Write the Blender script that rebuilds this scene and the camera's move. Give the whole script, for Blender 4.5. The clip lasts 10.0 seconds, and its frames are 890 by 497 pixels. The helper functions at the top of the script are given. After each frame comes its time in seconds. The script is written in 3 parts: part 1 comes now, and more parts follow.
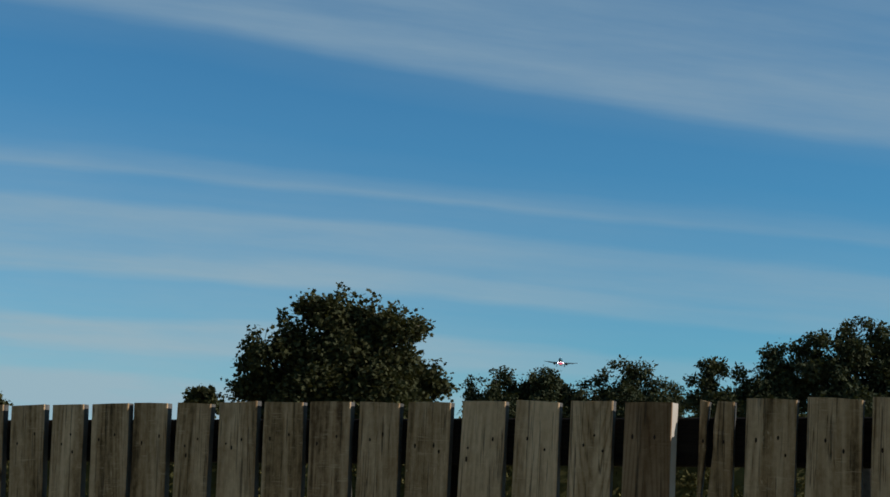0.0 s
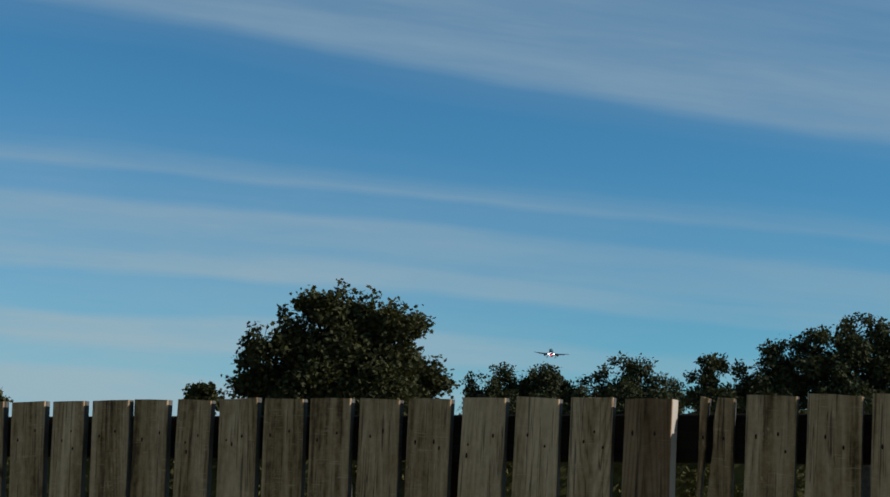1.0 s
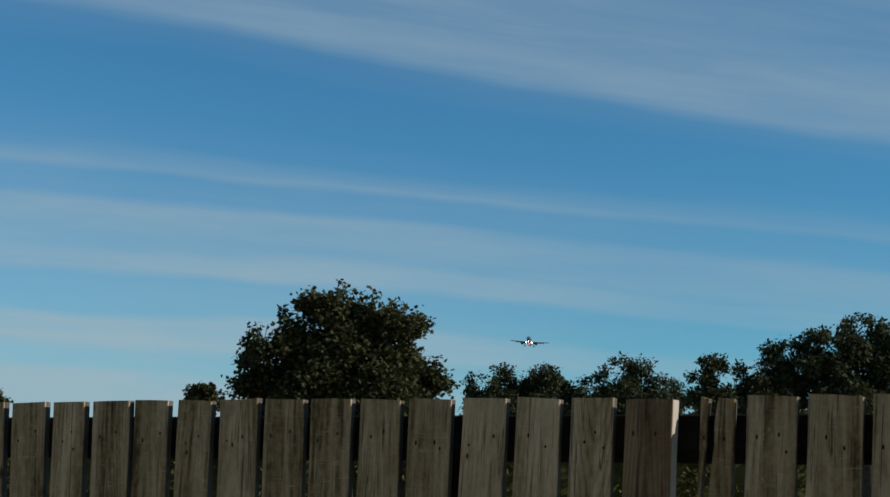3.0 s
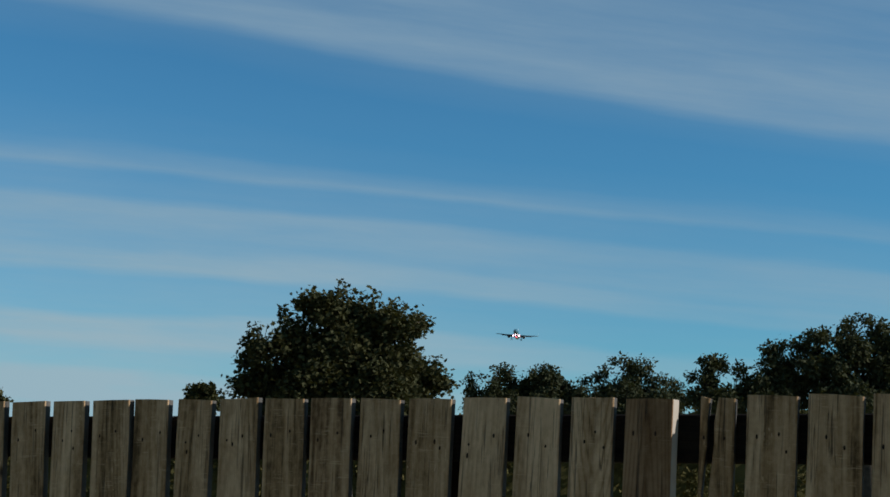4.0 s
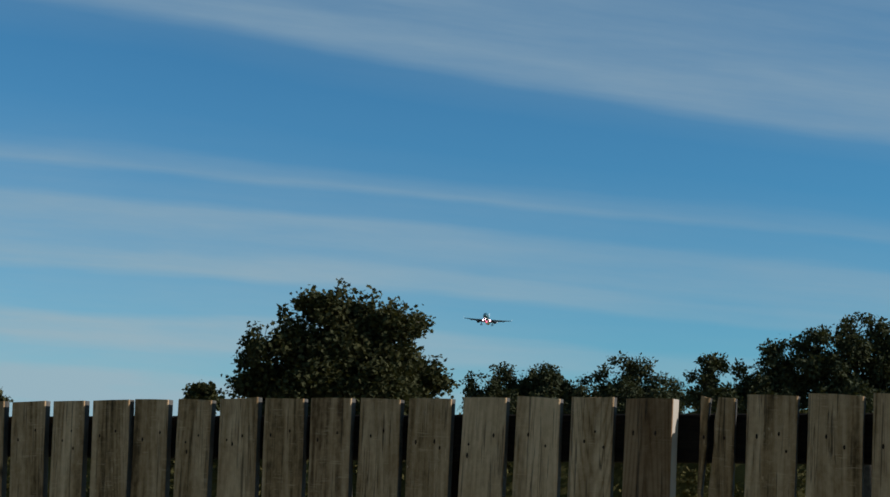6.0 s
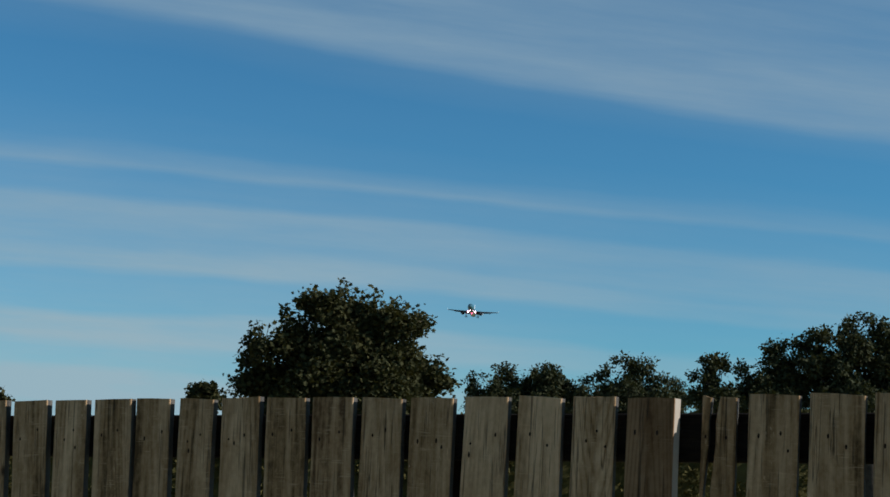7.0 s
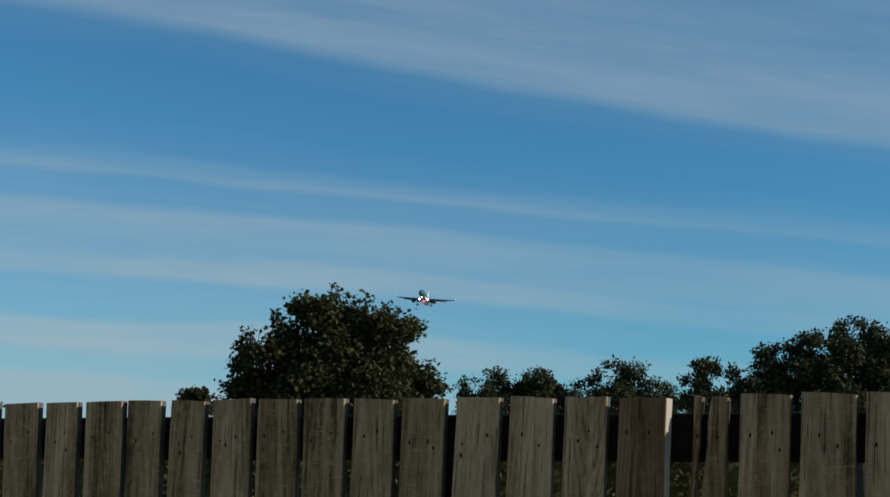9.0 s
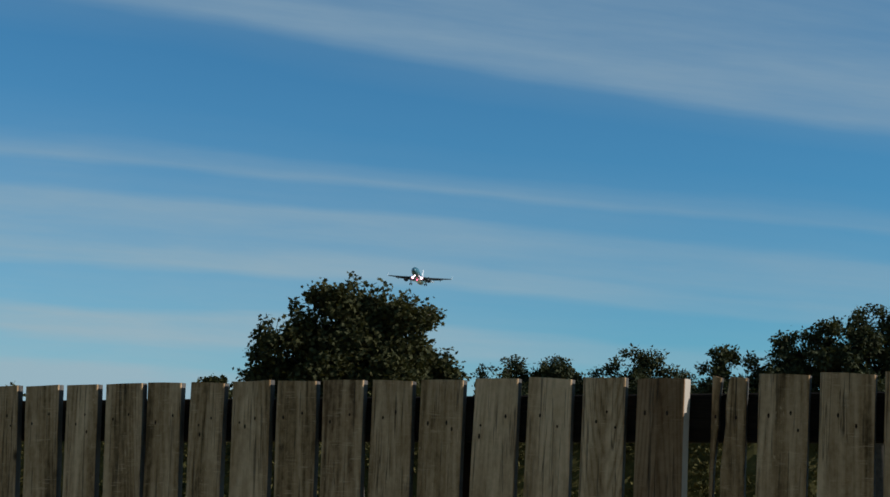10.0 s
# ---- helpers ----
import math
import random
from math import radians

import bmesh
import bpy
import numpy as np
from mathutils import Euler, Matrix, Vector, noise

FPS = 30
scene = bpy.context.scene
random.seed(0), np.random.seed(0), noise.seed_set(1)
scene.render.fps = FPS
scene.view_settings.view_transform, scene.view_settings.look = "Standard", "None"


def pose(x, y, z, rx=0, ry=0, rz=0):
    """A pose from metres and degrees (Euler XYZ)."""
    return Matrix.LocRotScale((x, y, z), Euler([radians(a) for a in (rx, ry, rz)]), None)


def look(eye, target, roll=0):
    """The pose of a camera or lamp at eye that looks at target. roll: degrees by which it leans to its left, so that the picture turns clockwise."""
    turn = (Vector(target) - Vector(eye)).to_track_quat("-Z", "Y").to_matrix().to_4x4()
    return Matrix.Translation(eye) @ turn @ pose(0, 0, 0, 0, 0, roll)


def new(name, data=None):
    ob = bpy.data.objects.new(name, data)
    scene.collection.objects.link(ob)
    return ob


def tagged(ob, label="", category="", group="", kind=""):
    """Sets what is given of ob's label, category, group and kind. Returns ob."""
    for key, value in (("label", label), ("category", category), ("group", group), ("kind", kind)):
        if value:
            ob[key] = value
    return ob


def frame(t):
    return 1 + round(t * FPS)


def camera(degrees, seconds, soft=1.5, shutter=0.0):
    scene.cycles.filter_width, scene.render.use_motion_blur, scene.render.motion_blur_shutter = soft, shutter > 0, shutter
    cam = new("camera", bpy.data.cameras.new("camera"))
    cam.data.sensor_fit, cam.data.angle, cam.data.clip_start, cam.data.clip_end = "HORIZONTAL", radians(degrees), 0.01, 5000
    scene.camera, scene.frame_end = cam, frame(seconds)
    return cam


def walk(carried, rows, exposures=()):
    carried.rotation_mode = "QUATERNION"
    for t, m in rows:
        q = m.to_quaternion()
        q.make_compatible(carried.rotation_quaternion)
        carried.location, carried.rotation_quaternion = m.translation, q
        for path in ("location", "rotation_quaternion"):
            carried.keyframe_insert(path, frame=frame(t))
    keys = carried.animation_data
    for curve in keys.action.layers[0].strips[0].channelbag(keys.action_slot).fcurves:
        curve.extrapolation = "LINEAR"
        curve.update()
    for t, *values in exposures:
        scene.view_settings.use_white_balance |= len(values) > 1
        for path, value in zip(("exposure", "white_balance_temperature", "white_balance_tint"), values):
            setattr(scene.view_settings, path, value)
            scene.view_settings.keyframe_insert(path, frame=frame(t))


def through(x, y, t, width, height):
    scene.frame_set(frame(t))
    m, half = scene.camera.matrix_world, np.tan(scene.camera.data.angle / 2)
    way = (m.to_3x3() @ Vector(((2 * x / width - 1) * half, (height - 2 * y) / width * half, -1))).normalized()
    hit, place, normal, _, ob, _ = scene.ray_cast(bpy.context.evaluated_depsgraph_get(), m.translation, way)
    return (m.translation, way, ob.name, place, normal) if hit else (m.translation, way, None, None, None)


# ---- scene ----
# ---------------------------------------------------------------- camera
cam = camera(34.0, 10.0, soft=1.6)
EYE = 1.53
ROWS = [  # seconds, x, y, z from the first stand, pitch, roll, yaw
    (0.0, 0.0008, 0.0032, -0.0003, 9.751, -1.064, -0.018),
    (0.5, -0.0002, 0.0009, 0.0001, 9.643, -1.039, -0.068),
    (1.0, 0.0006, 0.0020, 0.0000, 9.611, -1.048, -0.013),
    (1.5, 0.0006, 0.0004, -0.0002, 9.640, -1.017, -0.004),
    (2.0, 0.0000, 0.0000, -0.0000, 9.600, -1.000, 0.000),
    (2.5, -0.0003, 0.0018, 0.0007, 9.625, -0.994, 0.000),
    (4.0, -0.0005, 0.0031, -0.0002, 9.614, -1.067, -0.005),
    (4.5, -0.0001, 0.0034, 0.0000, 9.608, -1.032, 0.003),
    (5.0, 0.0002, 0.0001, 0.0004, 9.569, -1.043, 0.020),
    (5.5, -0.0004, 0.0035, 0.0003, 9.600, -1.031, -0.034),
    (7.0, -0.0009, 0.0028, -0.0001, 9.575, -1.073, 0.055),
    (7.5, -0.0011, 0.0030, -0.0000, 9.507, -1.074, 0.052),
    (8.0, -0.0014, 0.0019, -0.0004, 9.681, -1.086, 0.046),
    (8.3, -0.0011, -0.0002, -0.0010, 9.770, -0.974, 0.083),
    (8.5, -0.0009, -0.0016, -0.0013, 10.008, -0.900, -0.239),
    (8.7, -0.0009, 0.0008, -0.0050, 9.853, -0.893, -0.466),
    (8.9, -0.0009, 0.0032, -0.0087, 9.953, -0.886, -0.577),
    (9.0, -0.0009, 0.0045, -0.0106, 9.786, -0.882, -0.261),
    (9.1, -0.0011, 0.0033, -0.0135, 9.559, -0.892, 0.363),
    (9.2, -0.0013, 0.0022, -0.0165, 9.745, -0.902, 0.272),
    (9.4, -0.0017, -0.0001, -0.0224, 9.326, -0.922, 0.559),
    (9.5, -0.0019, -0.0013, -0.0254, 9.403, -0.932, 0.587),
    (9.7, -0.0018, 0.0000, -0.0272, 9.492, -0.920, 0.492),
    (9.8, -0.0018, 0.0007, -0.0281, 9.336, -0.914, 0.560),
    (10.0, -0.0017, 0.0019, -0.0299, 9.361, -0.903, 0.441),
]
walk(cam, [(t, pose(x, y, EYE + z, 90 + pitch, roll, yaw)) for t, x, y, z, pitch, roll, yaw in ROWS], [(0.0, 0.0), (10.0, 0.0)])

# ---------------------------------------------------------------- sun and sky
SUN_FROM_X, SUN_UP = -12.0, 28.0          # degrees: bearing from the x axis, elevation
sd = Vector((math.cos(radians(SUN_FROM_X)) * math.cos(radians(SUN_UP)), math.sin(radians(SUN_FROM_X)) * math.cos(radians(SUN_UP)), math.sin(radians(SUN_UP))))
sun = new("sun", bpy.data.lights.new("sun", "SUN"))
sun.data.energy, sun.data.angle, sun.data.color = 4.4, radians(0.6), (1.0, 0.97, 0.94)
sun.matrix_world = look(sd * 50, (0, 0, 0))


class Nodes:
    """Short hand for building node trees."""

    def __init__(self, tree):
        self.t = tree
        tree.nodes.clear()

    def n(self, kind, operation=None):
        node = self.t.nodes.new(kind)
        if operation:
            node.operation = operation
        return node

    def put(self, socket, value):
        if isinstance(value, bpy.types.NodeSocket):
            self.t.links.new(value, socket)
        else:
            socket.default_value = value

    def m(self, op, a, b=0.0, c=None, clamp=False):
        node = self.n("ShaderNodeMath", op)
        node.use_clamp = clamp
        self.put(node.inputs[0], a)
        self.put(node.inputs[1], b)
        if c is not None:
            self.put(node.inputs[2], c)
        return node.outputs[0]

    def noise(self, vec, scale, detail=4.0, rough=0.55, out="Fac", distortion=0.0):
        node = self.n("ShaderNodeTexNoise")
        self.put(node.inputs["Vector"], vec)
        self.put(node.inputs["Scale"], scale)
        self.put(node.inputs["Detail"], detail)
        self.put(node.inputs["Roughness"], rough)
        self.put(node.inputs["Distortion"], distortion)
        return node.outputs[out]

    def ramp(self, fac, stops, mode="LINEAR"):
        node = self.n("ShaderNodeValToRGB")
        r = node.color_ramp
        r.interpolation = mode
        while len(r.elements) < len(stops):
            r.elements.new(0.5)
        for e, (p, c) in zip(r.elements, stops):
            e.position = p
            e.color = (c, c, c, 1) if isinstance(c, (int, float)) else (*c, 1)
        self.put(node.inputs[0], fac)
        return node.outputs[0]

    def mix(self, fac, a, b, blend="MIX"):
        node = self.n("ShaderNodeMix")
        node.data_type, node.blend_type = "RGBA", blend
        self.put(node.inputs[0], fac)
        for s, v in ((node.inputs[6], a), (node.inputs[7], b)):
            self.put(s, (*v, 1) if isinstance(v, tuple) and len(v) == 3 else v)
        return node.outputs[2]

    def stretch(self, vec, scale, loc=(0, 0, 0)):
        node = self.n("ShaderNodeMapping")
        self.put(node.inputs["Vector"], vec)
        self.put(node.inputs["Scale"], scale)
        self.put(node.inputs["Location"], loc)
        return node.outputs[0]


def build_world():
    world = bpy.data.worlds.new("sky")
    scene.world = world
    world.use_nodes = True
    g = Nodes(world.node_tree)
    sky = g.n("ShaderNodeTexSky")
    sky.sky_type, sky.sun_disc = "NISHITA", False
    sky.sun_elevation, sky.sun_rotation = radians(SUN_UP), radians(90 - SUN_FROM_X)
    sky.altitude, sky.air_density, sky.dust_density, sky.ozone_density = 50.0, 1.0, 0.2, 2.0
    blue = g.mix(1.0, sky.outputs[0], SKY_TINT, "MULTIPLY")
    xyz = g.n("ShaderNodeSeparateXYZ")
    co = g.n("ShaderNodeTexCoord")
    g.put(xyz.inputs[0], co.outputs["Generated"])
    x, y, z = xyz.outputs
    far = g.m("MAXIMUM", g.m("ABSOLUTE", y), 0.15)
    u = g.m("DIVIDE", x, far)
    v = g.m("DIVIDE", z, far)
    # long cirrus streaks, parallel in the sky, that run together far off at the right
    spread = g.m("MAXIMUM", g.m("SUBTRACT", 2.8, u), 0.4)
    q = g.m("DIVIDE", g.m("MULTIPLY", v, 2.8), spread)
    sink = g.ramp(g.m("MULTIPLY", v, 2.0), [(0.2, 1.0), (0.46, 0.0)], "EASE")    # the low streaks fall more steeply
    q = g.m("ADD", q, g.m("MULTIPLY", sink, g.m("ADD", g.m("MULTIPLY", g.m("MINIMUM", u, 0.0), 0.02), g.m("MULTIPLY", g.m("MAXIMUM", u, 0.0), 0.02))))
    comb = g.n("ShaderNodeCombineXYZ")
    g.put(comb.inputs[0], u)
    g.put(comb.inputs[1], q)
    plane = comb.outputs[0]
    bend = g.m("SUBTRACT", g.noise(g.stretch(plane, (3.0, 9.0, 1.0), (1.3, 0.2, 0)), 1.0, 3.0), 0.5)
    fray = g.m("SUBTRACT", g.noise(g.stretch(plane, (5.0, 60.0, 1.0), (0.4, 2.2, 0)), 1.0, 5.0, 0.6), 0.5)
    qq = g.m("ADD", q, g.m("ADD", g.m("MULTIPLY", bend, 0.028), g.m("MULTIPLY", fray, 0.009)))
    high = g.ramp(q, [(0.22, 0.0), (0.28, 1.0)])                 # the upper bank lies a little across the others
    qq = g.m("ADD", qq, g.m("MULTIPLY", high, g.m("MULTIPLY", u, 0.055)))
    band = g.ramp(g.m("DIVIDE", g.m("SUBTRACT", qq, 0.05), 0.35, clamp=True), CLOUD_BANDS)
    thin = g.noise(g.stretch(plane, (4.0, 26.0, 1.0), (7.7, 3.1, 0)), 1.0, 5.0, 0.6)
    wisps = g.noise(g.stretch(plane, (6.0, 130.0, 1.0), (2.7, 5.1, 0)), 1.0, 4.0, 0.6)
    cover = g.m("MULTIPLY", band, g.m("ADD", g.m("MULTIPLY", thin, 1.5), g.m("ADD", g.m("MULTIPLY", wisps, 0.35), 0.09)), clamp=True)
    # the second streak and the veil under it thin out towards the sun's side
    side = g.ramp(g.m("ADD", g.m("MULTIPLY", u, 1.0), 0.5), [(0.40, 0.0), (0.72, 1.0)], "EASE")
    level = g.ramp(g.m("DIVIDE", q, 0.4, clamp=True), [(0.38, 0.0), (0.46, 1.0), (0.6, 1.0), (0.68, 0.0)])
    cover = g.m("MULTIPLY", cover, g.m("SUBTRACT", 1.0, g.m("MULTIPLY", 0.4, g.m("MULTIPLY", side, level))))
    left = g.ramp(g.m("ADD", u, 0.5), [(0.2, 1.0), (0.55, 0.0)], "EASE")
    low = g.ramp(g.m("DIVIDE", q, 0.4, clamp=True), [(0.3, 1.0), (0.42, 0.0)])
    cover = g.m("MULTIPLY", cover, g.m("ADD", 1.0, g.m("SUBTRACT", g.m("MULTIPLY", 0.25, g.m("MULTIPLY", left, low)), g.m("MULTIPLY", 0.5, g.m("MULTIPLY", side, low)))), clamp=True)
    cloud = g.mix(g.ramp(g.m("DIVIDE", q, 0.4, clamp=True), [(0.18, 0.0), (0.6, 1.0)]), CLOUD_LOW, CLOUD)
    col = g.mix(cover, blue, cloud)
    bg = g.n("ShaderNodeBackground")
    g.put(bg.inputs[0], col)
    g.put(bg.inputs[1], SKY_STRENGTH)
    out = g.n("ShaderNodeOutputWorld")
    g.put(out.inputs[0], bg.outputs[0])


SKY_STRENGTH = 0.092
SKY_TINT = (0.325, 0.83, 1.05)
CLOUD = (2.52, 3.82, 4.95)
CLOUD_LOW = (3.25, 4.8, 5.62)
CLOUD_BANDS = [(0.000, 0.80), (0.046, 0.80), (0.063, 0.50), (0.094, 0.46), (0.114, 0.80), (0.151, 0.80), (0.169, 0.34), (0.229, 0.28), (0.247, 0.66), (0.274, 0.72), (0.291, 0.50), (0.331, 0.62), (0.371, 0.60), (0.389, 0.28), (0.431, 0.25), (0.446, 0.58), (0.469, 0.36), (0.491, 0.12), (0.543, 0.03), (0.629, 0.02), (0.691, 0.14), (0.723, 0.55), (0.771, 0.66), (0.857, 0.50), (1.000, 0.35)]
build_world()


# ---------------------------------------------------------------- materials
def material(name):
    mat = bpy.data.materials.new(name)
    mat.use_nodes = True
    g = Nodes(mat.node_tree)
    bsdf = g.n("ShaderNodeBsdfPrincipled")
    out = g.n("ShaderNodeOutputMaterial")
    g.put(out.inputs[0], bsdf.outputs[0])
    return mat, g, bsdf


def coords(g):
    return g.n("ShaderNodeTexCoord").outputs["Object"]


def bump(g, bsdf, height, strength, distance):
    node = g.n("ShaderNodeBump")
    g.put(node.inputs["Height"], height)
    node.inputs["Strength"].default_value, node.inputs["Distance"].default_value = strength, distance
    g.put(bsdf.inputs["Normal"], node.outputs[0])


def weathered_wood(name, dark, mid, pale, figure=0.09, rise=34.0, steep=1300.0):
    """Grey sawn softwood: long grain, growth-ring figure, knots, damp stains and pale scuffs. Grain runs along z."""
    mat, g, bsdf = material(name)
    rnd = g.n("ShaderNodeObjectInfo").outputs["Random"]
    off = g.n("ShaderNodeCombineXYZ")
    for i, k in enumerate((37.0, 11.0, 53.0)):
        g.put(off.inputs[i], g.m("MULTIPLY", rnd, k))
    add = g.n("ShaderNodeVectorMath", "ADD")
    g.put(add.inputs[0], coords(g))
    g.put(add.inputs[1], off.outputs[0])
    p = add.outputs[0]
    # cathedral figure: rings of a long, narrow cone, warped
    warp = g.noise(g.stretch(p, (6.0, 6.0, 1.2)), 1.0, 2.0, 0.5)
    sep = g.n("ShaderNodeSeparateXYZ")
    g.put(sep.inputs[0], p)
    own = g.n("ShaderNodeSeparateXYZ")
    g.put(own.inputs[0], coords(g))
    heart = g.m("ADD", 0.02, g.m("MULTIPLY", g.m("FRACT", g.m("MULTIPLY", rnd, 17.0)), 0.07))
    off_x = g.m("SUBTRACT", own.outputs[0], heart)
    cone = g.m("ADD", g.m("MULTIPLY", g.m("POWER", g.m("ABSOLUTE", off_x), 1.5), steep), g.m("MULTIPLY", sep.outputs[2], rise))
    ring = g.m("SINE", g.m("ADD", cone, g.m("MULTIPLY", warp, 30.0 if figure < 0.1 else 14.0)))
    ring = g.m("MULTIPLY", g.m("ADD", ring, 1.0), 0.5)
    if figure > 0.1:                          # strong figure: thin dark late wood between broad pale early wood
        ring = g.m("SUBTRACT", 1.0, g.m("POWER", g.m("SUBTRACT", 1.0, ring), 3.0))
    fibre = g.noise(g.stretch(p, (330.0, 330.0, 6.0)), 1.0, 4.0, 0.65)
    streak = g.noise(g.stretch(p, (62.0, 62.0, 2.2)), 1.0, 4.0, 0.6)
    band = g.noise(g.stretch(p, (23.0, 23.0, 0.9), (4, 6, 2)), 1.0, 2.0, 0.5)
    stain = g.noise(g.stretch(p, (14.0, 14.0, 5.0)), 1.0, 4.0, 0.6)
    saw = g.noise(g.stretch(p, (20.0, 20.0, 420.0)), 1.0, 2.0, 0.5)
    mottle = g.noise(g.stretch(p, (70.0, 70.0, 45.0)), 1.0, 5.0, 0.7)
    ring = g.m("MULTIPLY", ring, g.m("MULTIPLY", stain, 1.6, clamp=True))
    tone = g.m("ADD", g.m("MULTIPLY", ring, figure), g.m("ADD", g.m("MULTIPLY", fibre, 0.22), g.m("ADD", g.m("MULTIPLY", streak, 0.3), g.m("ADD", g.m("ADD", g.m("MULTIPLY", stain, 0.3), g.m("MULTIPLY", g.m("SUBTRACT", band, 0.38), 0.85)), g.m("MULTIPLY", mottle, 0.36)))))
    tone = g.m("ADD", tone, g.m("MULTIPLY", g.m("SUBTRACT", rnd, 0.45), 0.14))
    tone = g.m("ADD", g.m("MULTIPLY", g.m("SUBTRACT", tone, 0.66), 1.15), 0.615)
    col = g.ramp(tone, [(0.42, dark), (0.6, mid), (1.0, pale)])
    # knots
    vor = g.n("ShaderNodeTexVoronoi")
    g.put(vor.inputs["Vector"], g.stretch(p, (9.0, 9.0, 5.0)))
    vor.inputs["Scale"].default_value = 1.0
    knot = g.ramp(g.m("ADD", vor.outputs["Distance"], g.m("MULTIPLY", fibre, 0.1)), [(0.085, 1.0), (0.135, 0.0)])
    col = g.mix(g.m("MULTIPLY", knot, 0.8), col, (0.03, 0.022, 0.016))
    # dark crevices of the weathered early wood
    crev = g.ramp(g.noise(g.stretch(p, (150.0, 150.0, 4.5), (3, 1, 4)), 1.0, 3.0, 0.6), [(0.33, 1.0), (0.4, 0.0)])
    col = g.mix(g.m("MULTIPLY", crev, 0.6), col, (0.035, 0.028, 0.02))
    # pale scuffs and saw marks across the grain
    scuff = g.ramp(g.m("MULTIPLY", saw, g.noise(g.stretch(p, (25.0, 25.0, 40.0)), 1.0, 3.0)), [(0.33, 0.0), (0.42, 1.0)])
    col = g.mix(g.m("MULTIPLY", scuff, 0.4), col, pale)
    # raised, bleached fibres and splinters
    fleck = g.ramp(g.noise(g.stretch(p, (240.0, 240.0, 60.0), (8, 2, 5)), 1.0, 3.0, 0.6), [(0.62, 0.0), (0.7, 1.0)])
    patch = g.ramp(g.noise(g.stretch(p, (18.0, 18.0, 12.0), (1, 9, 3)), 1.0, 3.0), [(0.48, 0.0), (0.66, 1.0)])
    col = g.mix(g.m("MULTIPLY", g.m("MULTIPLY", fleck, patch), 0.75), col, pale)
    # fine drying checks, long and thin
    check = g.ramp(g.noise(g.stretch(p, (75.0, 75.0, 1.6), (5, 5, 1)), 1.0, 2.0, 0.5), [(0.485, 0.0), (0.5, 1.0), (0.515, 0.0)])
    some = g.ramp(g.noise(g.stretch(p, (10.0, 10.0, 5.0), (2, 7, 7)), 1.0, 2.0), [(0.5, 0.0), (0.58, 1.0)])
    check = g.m("MULTIPLY", check, some)
    col = g.mix(g.m("MULTIPLY", check, 0.75), col, (0.02, 0.015, 0.01))
    g.put(bsdf.inputs["Base Color"], col)
    bsdf.inputs["Roughness"].default_value = 0.9
    bsdf.inputs["Specular IOR Level"].default_value = 0.2
    h = g.m("ADD", g.m("MULTIPLY", fibre, 0.5), g.m("SUBTRACT", g.m("MULTIPLY", ring, 0.12), g.m("ADD", g.m("ADD", crev, check), knot)))
    bump(g, bsdf, h, 0.8, 0.002)
    return mat


def leaf_material(name, a, b, c, through=0.35):
    mat, g, bsdf = material(name)
    isl = g.n("ShaderNodeNewGeometry").outputs["Random Per Island"]
    big = g.noise(coords(g), 1.1, 3.0)
    f = g.m("ADD", g.m("MULTIPLY", isl, 0.6), g.m("MULTIPLY", big, 0.5))
    col = g.ramp(f, [(0.15, a), (0.6, b), (1.0, c)])
    g.put(bsdf.inputs["Base Color"], col)
    bsdf.inputs["Roughness"].default_value = 0.75
    bsdf.inputs["Specular IOR Level"].default_value = 0.1
    tr = g.n("ShaderNodeBsdfTranslucent")
    g.put(tr.inputs[0], g.mix(1.0, col, (1.0, 0.95, 0.4), "MULTIPLY"))
    mx = g.n("ShaderNodeMixShader")
    mx.inputs[0].default_value = through
    g.put(mx.inputs[1], bsdf.outputs[0])
    g.put(mx.inputs[2], tr.outputs[0])
    out = [n for n in g.t.nodes if n.type == "OUTPUT_MATERIAL"][0]
    g.put(out.inputs[0], mx.outputs[0])
    return mat


def mottled(name, a, b, scale, rough=0.8, metal=0.0, relief=0.0, spec=0.4):
    mat, g, bsdf = material(name)
    p = coords(g)
    f = g.m("ADD", g.m("MULTIPLY", g.noise(p, scale, 5.0), 0.65), g.m("MULTIPLY", g.noise(p, scale * 9, 3.0), 0.35))
    g.put(bsdf.inputs["Base Color"], g.ramp(f, [(0.3, a), (0.7, b)]))
    bsdf.inputs["Roughness"].default_value, bsdf.inputs["Metallic"].default_value = rough, metal
    bsdf.inputs["Specular IOR Level"].default_value = spec
    if relief:
        bump(g, bsdf, f, 0.8, relief)
    return mat


def glowing(name, colour, strength):
    mat, g, bsdf = material(name)
    bsdf.inputs["Base Color"].default_value = (0.8, 0.8, 0.8, 1)
    bsdf.inputs["Emission Color"].default_value = (*colour, 1)
    bsdf.inputs["Emission Strength"].default_value = strength
    return mat


WOOD_GREY = weathered_wood("weathered_grey_wood", (0.108, 0.065, 0.028), (0.336, 0.212, 0.104), (0.719, 0.506, 0.305))
WOOD_BROWN = weathered_wood("weathered_brown_wood", (0.05, 0.024, 0.01), (0.165, 0.09, 0.04), (0.33, 0.21, 0.115), 0.17, 40.0, 2200.0)
WOOD_FIGURED = weathered_wood("weathered_flat_sawn_wood", (0.108, 0.065, 0.028), (0.336, 0.212, 0.104), (0.719, 0.506, 0.305), 0.15, -75.0, 1800.0)
WOOD_PALE = weathered_wood("weathered_pale_wood", (0.135, 0.078, 0.036), (0.396, 0.252, 0.130), (0.711, 0.524, 0.324))
